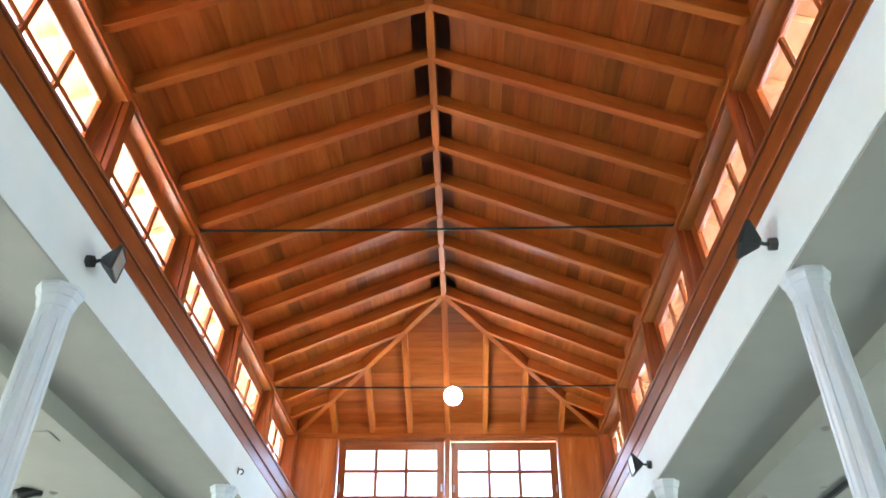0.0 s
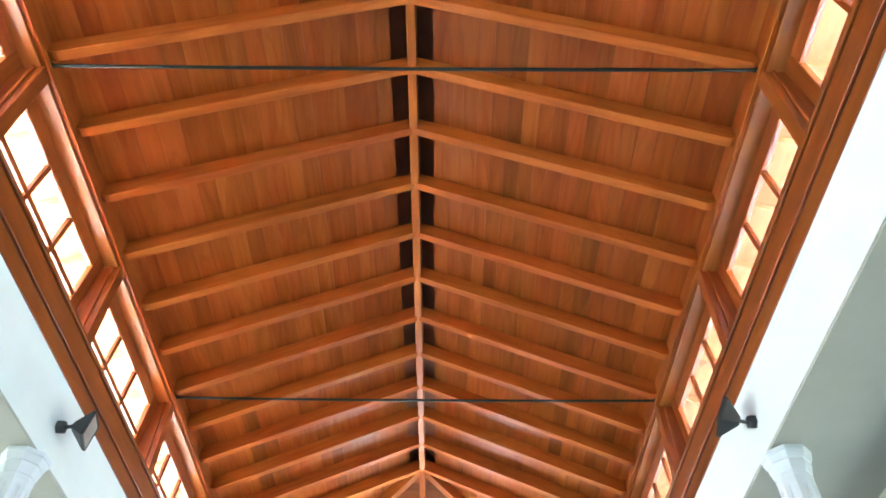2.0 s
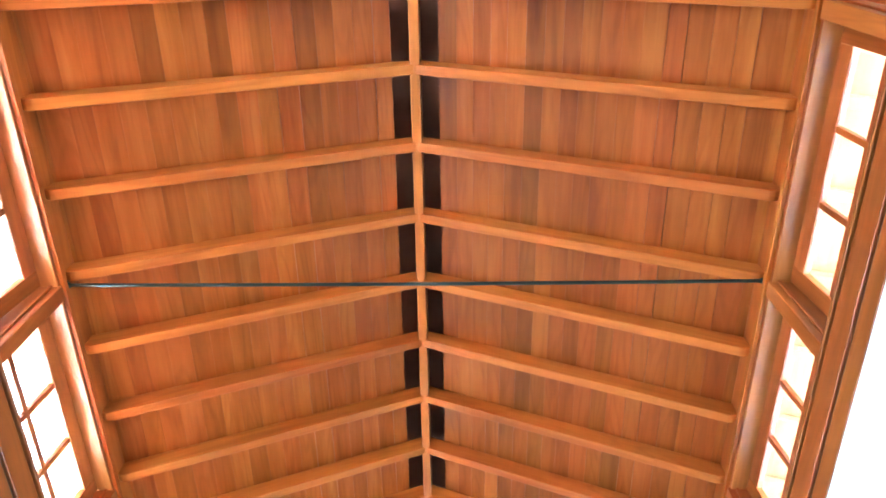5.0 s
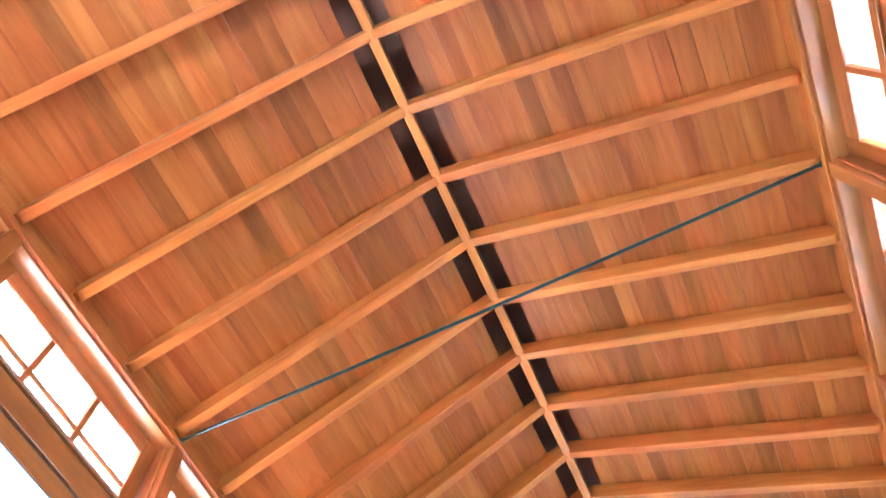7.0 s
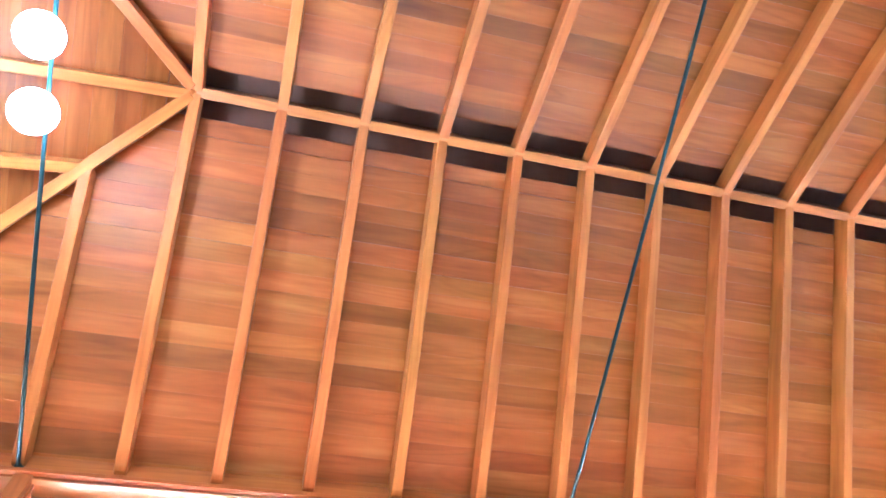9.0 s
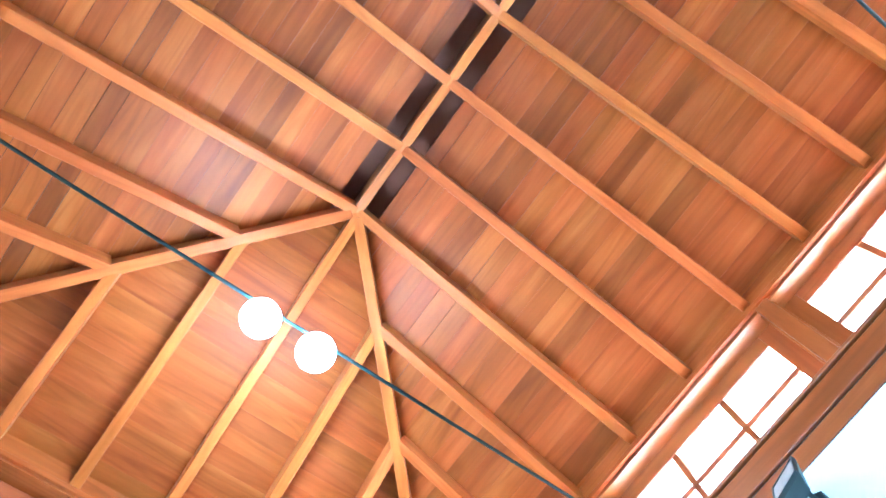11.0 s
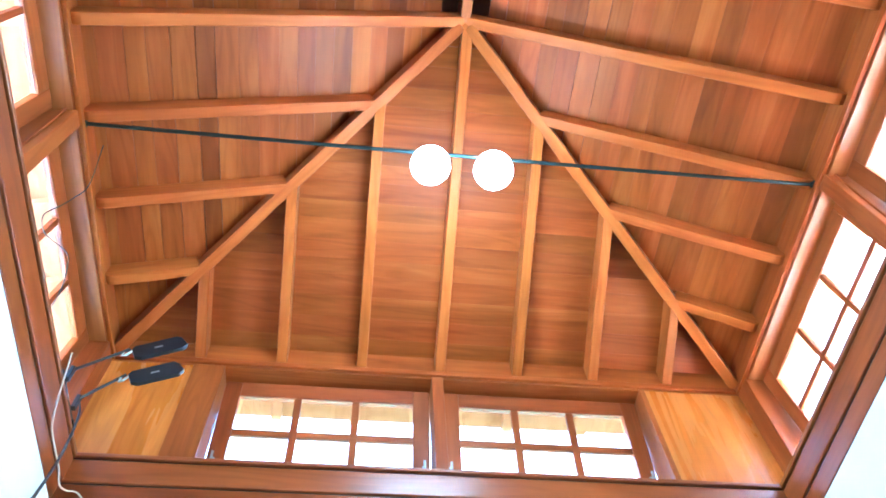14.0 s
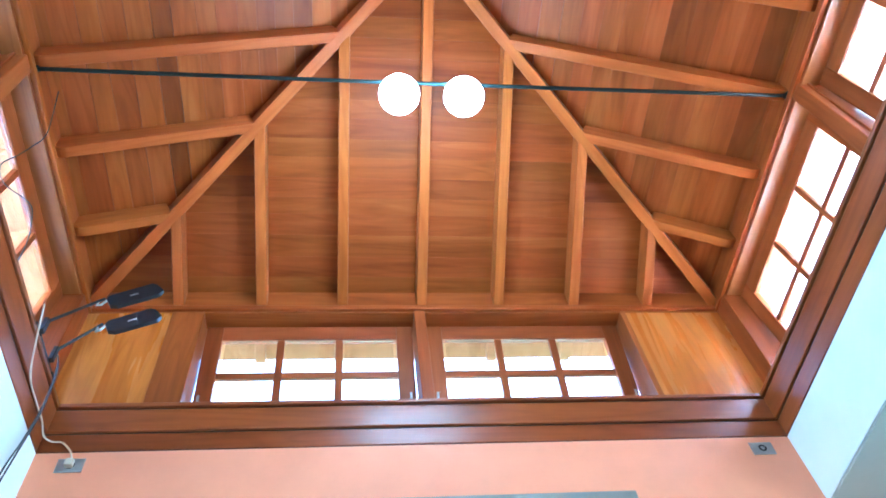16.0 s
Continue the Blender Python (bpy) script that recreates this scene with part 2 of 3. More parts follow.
tagged(floor, "unseen polished tile floor of the hall, dark to limit bounced light", "floor", kind="structure")

for sx, side, FACE in ((-1, "west", WEST), (1, "east", EAST)):
    # unseen aisle wall with three made-up tall openings for the fill lamps
    bm = bmesh.new()
    ys = [-6.4, -4.2, -2.2, -1.0, 1.0, 2.2, 4.2, 9.2]
    for i in range(len(ys) - 1):
        if i % 2 == 0:
            box(bm, (sx * 6.0, ys[i], 0), (sx * 6.2, ys[i + 1], 3.9))
        else:
            box(bm, (sx * 6.0, ys[i], 0), (sx * 6.2, ys[i + 1], 0.6))
            box(bm, (sx * 6.0, ys[i], 2.8), (sx * 6.2, ys[i + 1], 3.9))
    tagged(new("wall_aisle_" + side, mesh_of("wall_aisle", bm, WHITE_PAINT)), "unseen plain white aisle wall with made-up tall openings", "wall", kind="structure")
    # aisle ceiling with a lower outer field; its grey also paints the beam's shaded underside
    step = 2.50 if sx > 0 else 2.42
    bm = bmesh.new()
    profile = [(FACE + 0.003, Z_AISLE), (step, Z_AISLE), (step, Z_AISLE - 0.14), (6.2, Z_AISLE - 0.14), (6.2, 3.78), (1.99, 3.78), (1.99, Z_AISLE + 0.015), (FACE + 0.003, Z_AISLE + 0.015)]
    ends = [[bm.verts.new((sx * x, y, z)) for x, z in profile] for y in (-5.78, 9.2)]
    for i in range(len(profile)):
        j = (i + 1) % len(profile)
        bm.faces.new((ends[0][i], ends[0][j], ends[1][j], ends[1][i]))
    bm.faces.new(ends[0])
    bm.faces.new(ends[1][::-1])
    tagged(new("ceiling_aisle_" + side, mesh_of("ceiling_aisle", bm, CEILING_GREY)), "plastered aisle ceiling with a step, shade included in its pale grey", "ceiling", kind="structure")
    # white beam over the columns
    bm = one_box((sx * FACE, -5.8, Z_AISLE + 0.015), (sx * 1.98, 9.2, Z_BAND), 0.0)
    tagged(new("beam_" + side, mesh_of("beam", bm, WHITE_PAINT)), "smooth white painted beam along the hall", "beam", kind="structure")

tagged(new("wall_south", mesh_of("wall_south", one_box((-6.2, -6.0, 3.0), (6.2, -FACE_END, Z_BAND)), PINK_PAINT)), "salmon pink painted end wall", "wall", kind="structure")
# unseen lower part, white so that less pink light bounces into the hall
tagged(new("wall_south_lower", mesh_of("wall_south_lower", one_box((-6.2, -6.0, 0), (6.2, -FACE_END, 3.0)), WHITE_PAINT)), "unseen lower end wall, made white to cut pink bounce", "wall", kind="structure")
tagged(new("wall_north", mesh_of("wall_north", one_box((-6.2, 9.0, 0), (6.2, 9.2, 3.9)), WHITE_PAINT)), "plain white end wall of the hall", "wall", kind="structure")
tagged(new("beam_north", mesh_of("beam_north", one_box((-WEST, FACE_END, Z_AISLE), (EAST, 6.0, Z_BAND)), WHITE_PAINT)), "smooth white painted cross beam", "beam", kind="structure")
tagged(new("ceiling_north", mesh_of("ceiling_north", one_box((-WEST, 6.0, Z_AISLE), (EAST, 9.2, 3.78)), CEILING_GREY)), "plastered ceiling beyond the cross beam, shade included in its pale grey", "ceiling", kind="structure")

# ---- clerestory walls ----
POST_Y = [-6.0] + [-4.46 + 1.5 * i for i in range(7)] + [6.0]
POST_W = 0.09
windows = 0


def window(at, turn, width, tilt, glass_side, drop=0.0, m=0.034, lift=0.02):
    """A top-hung timber sash with six panes, pushed out at its foot; local x along the wall, y outward."""
    global windows
    windows += 1
    w = thing("window_%d" % windows, "brown timber awning window with six panes, pushed ajar", "window", kind="structure")
    w.matrix_world = Matrix.Translation(at) @ pose(0, 0, 0, 0, 0, turn)
    h = Z_HEAD - Z_SILL - 0.01
    hung = pose(0, 0, h - drop, tilt, 0, 0)
    hw = width / 2 - 0.008
    st, rail_top, rail_bot, th = glass_side, 0.107, 0.10, 0.045
    for a, b in ((-hw, -hw + st), (hw - st, hw)):
        part("stile", one_box((a, 0, -h), (b, th, 0), 0.005), WOOD_TRIM_Z, w).matrix_local = hung
    for a, b in ((-rail_top, 0), (-h, -h + rail_bot)):
        part("rail", one_box((-hw + st, 0.001, a), (hw - st, th - 0.001, b), 0.004), WOOD_SASH_X, w).matrix_local = hung
    x0, x1, z0, z1 = -hw + st, hw - st, -h + rail_bot, -rail_top
    for i in (1, 2):
        x = x0 + (x1 - x0) * i / 3
        part("muntin", one_box((x - m / 2, 0.006, z0), (x + m / 2, th - 0.006, z1), 0.003), WOOD_TRIM_Z, w).matrix_local = hung
    zm = (z0 + z1) / 2 + lift
    part("muntin", one_box((x0, 0.008, zm - m / 2), (x1, th - 0.008, zm + m / 2), 0.003), WOOD_SASH_X, w).matrix_local = hung
    for i in range(3):
        for a, b in ((z0, zm), (zm, z1)):
            bm = one_box((x0 + (x1 - x0) * i / 3 + m / 2, 0.020, a + (m / 2 if a == zm else 0)), (x0 + (x1 - x0) * (i + 1) / 3 - m / 2, 0.024, b - (m / 2 if b == zm else 0)))
            p = part("pane", bm, GLASS, w)
            p.matrix_local = hung
            p.visible_shadow = False
    # a latch with a small lever at each end of the foot
    for d in (-1, 1):
        bm = bmesh.new()
        x = d * (hw - 0.035)
        box(bm, (x - 0.011, -0.008, -h + 0.15), (x + 0.011, 0.0, -h + 0.22), 0.002)
        box(bm, (x - 0.006, -0.030, -h + 0.175), (x + 0.006, -0.008, -h + 0.190), 0.002)
        box(bm, (x - 0.007, -0.038, -h + 0.17), (x + 0.007, -0.030, -h + 0.24), 0.002)
        part("latch", bm, STEEL, w, "small steel latch").matrix_local = hung
    return w


for sx, side, FACE in ((-1, "west", WEST), (1, "east", EAST)):
    wall = thing("wall_clerestory_" + side, "brown timber clerestory wall with posts and sill band", "wall", kind="structure")
    # head band over the windows, with a small moulding at its foot
    part("head_board", one_box((sx * HALF, -END, Z_HEAD), (sx * 2.20, END, 5.62)), WOOD_HEAD_Y, wall)
    part("head_moulding", one_box((sx * 1.972, -END, Z_HEAD + 0.012), (sx * (HALF - 0.001), END, Z_HEAD + 0.05), 0.004), WOOD_HEAD_Y, wall)
    # lining coloured paler than the head board, as if lit from outside
    part("head_lining", one_box((sx * 2.002, -END + 0.15, Z_HEAD - 0.008), (sx * 2.098, END - 0.15, Z_HEAD - 0.0005)), LIT_LINING, wall, "timber lining over the windows, window light painted in as a paler tone")
    for y in POST_Y:
        w0 = POST_W / 2 if abs(y) < 5.9 else 0.14
        part("post", one_box((sx * 1.985, y - w0, Z_BAND_TOP - 0.02), (sx * 2.19, y + w0, Z_HEAD + 0.012), 0.006), WOOD_TRIM_Z, wall)
        if abs(y) < 5.9:
            for d in (-1, 1):
                part("stop_bead", one_box((sx * 2.03, y + d * w0, Z_SILL), (sx * 2.05, y + d * (w0 + 0.012), Z_HEAD), 0.003), WOOD_TRIM_Z, wall)
    # sill band: two boards, dark strips painted as their shadow lines, and the shelf behind
    part("sill_board", one_box((sx * FACE, -FACE_END, Z_BAND + 0.008), (sx * 1.86, FACE_END, Z_BAND + 0.108), 0.004), WOOD_TRIM_Y, wall)
    part("sill_board", one_box((sx * (FACE - 0.010), -FACE_END, Z_BAND + 0.117), (sx * 1.84, FACE_END, Z_BAND_TOP - 0.034), 0.006), WOOD_TRIM_Y, wall)
    part("sill_shelf", one_box((sx * (FACE - 0.014), -FACE_END, Z_BAND_TOP - 0.018), (sx * 2.22, FACE_END, Z_BAND_TOP + 0.006), 0.005), WOOD_TRIM_Y, wall)
    for z, high in ((0.0, 0.008), (0.108, 0.009), (0.253, 0.016)):
        part("shadow_strip", one_box((sx * (FACE + 0.004), -FACE_END, Z_BAND + z), (sx * 1.86, FACE_END, Z_BAND + z + high)), SHADOW_BROWN, wall, "dark strip painted as a shadow line between boards")
    part("sill_core", one_box((sx * 1.86, -END, Z_BAND), (sx * 2.2, END, Z_BAND_TOP - 0.018)), WOOD_TRIM_Y, wall)
    part("sill_upstand", one_box((sx * 2.066, -END, Z_BAND_TOP + 0.006), (sx * 2.2, END, Z_SILL)), WOOD_TRIM_Y, wall)
    for a, b in zip(POST_Y, POST_Y[1:]):
        c0 = a + (POST_W / 2 if a > -5.9 else 0.14)
        c1 = b - (POST_W / 2 if b < 5.9 else 0.14)
        window((sx * 2.095, (c0 + c1) / 2, Z_SILL), -90 if sx > 0 else 90, c1 - c0, 4.5, 0.10, lift=0.03)

for sy, side, jamb in ((-1, "south", 1.31), (1, "north", 1.45)):
    wall = thing("wall_clerestory_" + side, "brown timber clerestory end wall with golden panels", "wall", kind="structure")
    part("head_board", one_box((-HALF, sy * END, Z_HEAD), (HALF, sy * 6.2, 5.62)), WOOD_HEAD_X, wall)
    part("head_moulding", one_box((-1.97, sy * 5.976, Z_HEAD + 0.012), (1.97, sy * (END - 0.001), Z_HEAD + 0.05), 0.004), WOOD_HEAD_X, wall)
    for sx in (-1, 1):
        wide = 0.19 if (sx > 0 and sy < 0) else 0.035
        golden = sy < 0
        part("wall_panel", one_box((sx * (jamb + wide), sy * 6.0, Z_BAND_TOP - 0.01), (sx * 1.985, sy * 6.15, Z_HEAD)), WOOD_PANEL if golden else WOOD_PANEL_RED, wall,
             "golden varnished timber panel" if golden else "reddish varnished timber panel")
        part("jamb", one_box((sx * jamb, sy * 5.992, Z_BAND_TOP - 0.01), (sx * (jamb + wide), sy * 6.19, Z_HEAD + 0.01), 0.005), WOOD_TRIM_Z, wall)
    part("mullion", one_box((-0.035, sy * 5.985, Z_BAND_TOP - 0.01), (0.035, sy * 6.19, Z_HEAD + 0.01), 0.005), WOOD_TRIM_Z, wall)
    part("sill_board", one_box((-WEST, sy * FACE_END, Z_BAND + 0.008), (EAST, sy * 5.86, Z_BAND + 0.108), 0.004), WOOD_TRIM_X, wall)
    part("sill_board", one_box((-WEST, sy * (FACE_END - 0.010), Z_BAND + 0.117), (EAST, sy * 5.85, Z_BAND_TOP - 0.034), 0.006), WOOD_TRIM_X, wall)
    part("sill_shelf", one_box((-WEST - 0.2, sy * (FACE_END - 0.013), Z_BAND_TOP - 0.016), (EAST + 0.2, sy * 6.22, Z_BAND_TOP + 0.008), 0.005), WOOD_TRIM_X, wall)
    # shadow lines of the end band, put in as dark strips
    for z, high in ((0.0, 0.008), (0.108, 0.009), (0.253, 0.016)):
        part("shadow_strip", one_box((-WEST, sy * (FACE_END + 0.004), Z_BAND + z), (EAST, sy * 5.86, Z_BAND + z + high)), SHADOW_BROWN, wall, "dark strip painted as a shadow line between boards")
    part("sill_core", one_box((-WEST - 0.06, sy * 5.86, Z_BAND), (EAST + 0.06, sy * 6.2, Z_BAND_TOP - 0.018)), WOOD_TRIM_X, wall)
    part("sill_upstand", one_box((-jamb, sy * 6.06, Z_BAND_TOP + 0.008), (jamb, sy * 6.2, Z_SILL)), WOOD_TRIM_X, wall)
    for sx in (-1, 1):
        window((sx * (jamb + 0.035) / 2, sy * 6.10, Z_SILL), 0 if sy > 0 else 180, jamb - 0.035, 7.5, 0.10, 0.012 if sx > 0 and sy > 0 else 0.0, 0.044)

# ---- roof timbers ----
roof = thing("roof_timbers", "varnished reddish timber rafters, hips and ridge", "roof frame", kind="structure")
W_RAFTER = 0.065


def under(d):
    return Z_RIDGE - SLOPE * d


part("ridge_beam", one_box((-0.031, -APEX, Z_RIDGE - 0.004), (0.031, APEX, Z_RIDGE + 0.42), 0.005), wood("ridge_timber", "y", *BEAM, rough=0.42, spread=0.1), roof)
for k in range(-3, 20):
    y = (8 - k) * S
    start = abs(y) - APEX if abs(y) > APEX + 0.1 else -0.05
    for sx in (-1, 1):
        skew = 0.02 * sx * min(1.0, max(0.0, (k - 5) / 5))
        bar_between("rafter", (sx * start, y, under(start)), (sx * (HALF - 0.004), y + skew, under(HALF - 0.004)), W_RAFTER, DEPTH, WOOD_RAFTER, roof, tail=0.055)
for sy in (-1, 1):
    for j in range(-3, 4):
        start = max(0.0, abs(j) * S - 0.03)
        off = -0.02 if sy < 0 else 0.004
        bar_between("jack_rafter", (j * S + off, sy * (APEX + start), under(start)), (j * S + off, sy * (END - 0.004), under(HALF - 0.004)), W_RAFTER, DEPTH, WOOD_RAFTER, roof)
    for sx in (-1, 1):
        bar_between("hip_rafter", (sx * 0.02, sy * (APEX + 0.02), under(0.02) - 0.008), (sx * 1.99, sy * (APEX + 1.99), under(1.99) - 0.008), 0.07, DEPTH + 0.01, WOOD_RAFTER, roof)

# ---- planked ceiling ----
rng = random.Random(4)
ceiling_bm = bmesh.new()


def plank(a0, a1, b0, b1, d0, d1, place, material_index):
    """A board between the distances d0 and d1 from the middle line; its ends run from a to b at each edge."""
    th = 0.018
    verts = []
    for lift in (0.0, th):
        for along, d in ((a0, d0), (b0, d0), (b1, d1), (a1, d1)):
            x, y = place(along, d)
            verts.append(ceiling_bm.verts.new((x, y, BOARD_Z - SLOPE * d + lift)))
    for f in ((0, 1, 2, 3), (7, 6, 5, 4), (0, 4, 5, 1), (1, 5, 6, 2), (2, 6, 7, 3), (3, 7, 4, 0)):
        ceiling_bm.faces.new([verts[i] for i in f]).material_index = material_index


def slope_of_planks(place, material_index, first, limit):
    d = first
    while d < 2.06:
        w = rng.uniform(0.095, 0.128)
        e = min(d + w, 2.08)
        g = 0.0022 if rng.random() < 0.12 else 0.0004
        ends0, ends1 = limit(d + g), limit(e - g)
        cut = -ends0 + rng.uniform(0.4, 2.8)
        cuts = []
        while cut < ends0 - 0.3:
            cuts.append(round(cut / S) * S)
            cut += rng.choice((1.0, 1.5, 2.0, 2.5, 3.0))
        cuts = sorted({c for c in cuts if -ends0 + 0.2 < c < ends0 - 0.2})
        stops = [None] + cuts + [None]
        for s, t in zip(stops, stops[1:]):
            a0, a1 = (-ends0, -ends1) if s is None else (s + 0.0005, s + 0.0005)
            b0, b1 = (ends0, ends1) if t is None else (t - 0.0005, t - 0.0005)
            plank(a0, a1, b0, b1, d + g, e - g, place, material_index)
        d = e


for sx in (-1, 1):
    slope_of_planks(lambda u, d, sx=sx: (sx * d, u), 0, 0.148, lambda d: APEX + d)
for sy in (-1, 1):
    slope_of_planks(lambda u, d, sy=sy: (u, sy * (APEX + d)), 1, 0.06, lambda d: d)
tagged(new("ceiling", mesh_of("ceiling", ceiling_bm, WOOD_PLANK_Y, WOOD_PLANK_X)), "sloping ceiling of reddish brown timber planks", "ceiling", kind="structure")

# outer roof skin over a void, coloured as the gaps' shade, with boarded eaves
EAVE = 2.42
bm = bmesh.new()
zt = BOARD_Z + 0.17
ring = []
for lift in (0.0, 0.05):
    ring.append([bm.verts.new((x, y, zt - SLOPE * EAVE + lift)) for x, y in ((-EAVE, -APEX - EAVE), (EAVE, -APEX - EAVE), (EAVE, APEX + EAVE), (-EAVE, APEX + EAVE))]
                + [bm.verts.new((0, -APEX, zt + lift)), bm.verts.new((0, APEX, zt + lift))])
for r in ring:
    for f in ((0, 1, 4), (1, 2, 5, 4), (2, 3, 5), (3, 0, 4, 5)):
        bm.faces.new([r[i] for i in f])
for i in range(4):
    bm.faces.new((ring[0][i], ring[0][(i + 1) % 4], ring[1][(i + 1) % 4], ring[1][i]))
tagged(new("roof", mesh_of("roof", bm, ROOF_SHADE)), "outer roof skin above the planks, coloured dark to deepen the ridge gaps", "roof", kind="structure")
bm = bmesh.new()
loops = []
for d, lift in ((2.19, 0.0), (EAVE - 0.01, 0.0), (EAVE - 0.01, 0.16), (2.19, 0.16)):
    z = BOARD_Z - SLOPE * d + lift
    loops.append([bm.verts.new((sx * d, sy * (APEX + d), z)) for sx, sy in ((-1, -1), (1, -1), (1, 1), (-1, 1))])
for r, q in zip(loops, loops[1:] + loops[:1]):
    for i in range(4):
        bm.faces.new((r[i], r[(i + 1) % 4], q[(i + 1) % 4], q[i]))
EAVE_WOOD = wood("eave_boards", "y", (0.47, 0.235, 0.105), (0.56, 0.30, 0.145), (0.63, 0.36, 0.19), rough=0.5, spread=0.1)
eaves = tagged(new("eaves", mesh_of("eaves", bm, EAVE_WOOD)), "golden timber boarded eaves outside the windows", "eaves", kind="structure")
# rafter tails under the eave boards
for k in range(-3, 20):
    for sx in (-1, 1):
        bar_between("rafter_tail", (sx * 2.205, (8 - k) * S, BOARD_Z - SLOPE * 2.205 - 0.075), (sx * 2.395, (8 - k) * S, BOARD_Z - SLOPE * 2.395 - 0.075), W_RAFTER, 0.064, EAVE_WOOD, eaves, tail=0.04)
for sy in (-1, 1):
    for j in range(-3, 4):
        bar_between("rafter_tail", (j * S, sy * (APEX + 2.205), BOARD_Z - SLOPE * 2.205 - 0.075), (j * S, sy * (APEX + 2.395), BOARD_Z - SLOPE * 2.395 - 0.075), W_RAFTER, 0.064, EAVE_WOOD, eaves, tail=0.04)

# unseen lower roofs outside the clerestory, added pale as sun reflectors
bm = bmesh.new()
for sx in (-1, 1):
    v = [bm.verts.new(p) for p in ((sx * 2.2, -6.2, 4.2), (sx * 2.2, 9.4, 4.2), (sx * 6.6, 9.4, 3.80), (sx * 6.6, -6.2, 3.80))]
    u = [bm.verts.new(q.co + Vector((0, 0, -0.015))) for q in v]
    bm.faces.new(v)
    bm.faces.new(u)
    for i in range(4):
        bm.faces.new((v[i], v[(i + 1) % 4], u[(i + 1) % 4], u[i]))
box(bm, (-2.2, 6.2, 4.1), (2.2, 9.4, 4.2))
tagged(new("lower_roof", mesh_of("lower_roof", bm, ROOF_BOUNCE)), "unseen roof over the aisles, pale to bounce sun up to the eaves", "roof", kind="structure")
# unseen ground, kept dark so little light bounces in through the windows
ground = new("ground", mesh_of("ground", one_box((-400, -400, -0.6), (400, 400, -0.25)), paint("dark_green_ground", (0.075, 0.085, 0.04), 0.9, 0.15)))
tagged(ground, "unseen dull green ground outside the hall, dark to cut bounced light", "ground", kind="structure")

# ---- tie rods ----
for y in (-4.51, -1.475, 1.53, 4.58):
    rod = thing("tie_rod", "thin dark steel tie rod between the wall plates", "tie rod", (0, y, 5.37), "tie rods across the roof")
    bm = tube(bmesh.new(), [(x, 0, -0.012 * (1 - (x / 2) ** 2)) for x in (-1.99, -1.5, -1, -0.5, 0, 0.5, 1, 1.5, 1.99)], 0.011)
    shade_smooth(part("rod", bm, ROD_STEEL, rod))
    for sx in (-1, 1):
        bm = lathe(bmesh.new(), [(0.03, 0), (0.03, 0.008), (0.018, 0.010), (0.018, 0.026)], 8, pose(sx * 2.0, 0, 0, 0, -90 * sx, 0))
        part("anchor_plate", bm, ROD_STEEL, rod)


# ---- floodlights on the rods ----
def rod_lamp(xs, y, watts):
    for x in xs:
        lamp = thing("flood_lamp", "lit cool white floodlight hung from a tie rod", "lamp", (x, y, 5.345), "floodlights on the tie rods")
        bm = tube(bmesh.new(), [(0, 0, 0.035), (0, 0, 0.0)], 0.012)
        part("stem", bm, DARK_METAL, lamp)
        bm = lathe(bmesh.new(), [(0.02, 0.01), (0.04, 0.005), (0.05, -0.01), (0.05, -0.035), (0.03, -0.035)], 20)
        socket = shade_smooth(part("socket", bm, DARK_METAL, lamp))
        # sphere larger than the bulb: the glare around it is put into its size
        bm = bmesh.new()
        bmesh.ops.create_uvsphere(bm, u_segments=24, v_segments=16, radius=0.105, matrix=Matrix.Translation((0, 0, -0.10)))
        shade_smooth(part("bulb", bm, BULB, socket, "glowing white bulb, oversized to take in its glare"))
        li = new("flood_light", bpy.data.lights.new("flood_light", "POINT"))
        li.data.energy, li.data.color, li.data.shadow_soft_size = watts, (0.85, 0.94, 1.0), 0.06
        li.location = (x, y, 5.07)


rod_lamp((0.19, -0.145), -4.53, 0.4)
rod_lamp((0.10,), 4.57, 3.5)


# ---- columns ----
def column(x, y, label):
    col = thing("column", label, "column", (x, y, 0), "white columns along the hall")
    bm = bmesh.new()
    n = 8
    prof = []
    for i in range(n):
        a = math.tau * i / n
        for da, r, sunk in ((-0.5, 1.06, 0), (-0.19, 0.99, 0), (-0.13, 0.985, 0.075), (0.13, 0.985, 0.075), (0.19, 0.99, 0)):
            prof.append((a + da * math.tau / n, r, sunk))
    rings = []
    for r, z, flute in ((0.098, 0.12, 1), (0.092, 1.2, 1), (0.0790, 3.440, 1), (0.0788, 3.458, 0), (0.0786, 3.492, 0)):
        rings.append([bm.verts.new((r * (q - k * flute) * math.cos(a), r * (q - k * flute) * math.sin(a), z)) for a, q, k in prof])
    for a, b in zip(rings, rings[1:]):
        for i in range(len(prof)):
            bm.faces.new((a[i], a[(i + 1) % len(prof)], b[(i + 1) % len(prof)], b[i]))
    bm.faces.new(rings[0][::-1])
    bm.faces.new(rings[-1])
    part("shaft", bm, COLUMN_PAINT, col)
    t = math.pi / n
    bm = lathe(bmesh.new(), [(0.070, 3.486), (0.0845, 3.488), (0.0855, 3.502), (0.081, 3.505), (0.0815, 3.510), (0.087, 3.514), (0.098, 3.554), (0.099, 3.560), (0.093, 3.563),
                             (0.094, 3.568), (0.102, 3.572), (0.114, 3.596), (0.114, 3.604), (0.110, 3.606), (0.118, 3.612), (0.119, Z_AISLE), (0.04, Z_AISLE)], n, turn=t)
    part("capital", bm, COLUMN_PAINT, col)
    bm = lathe(bmesh.new(), [(0.135, 0.0), (0.135, 0.06), (0.12, 0.08), (0.11, 0.12), (0.095, 0.13)], n, turn=t)
    part("base", bm, COLUMN_PAINT, col)


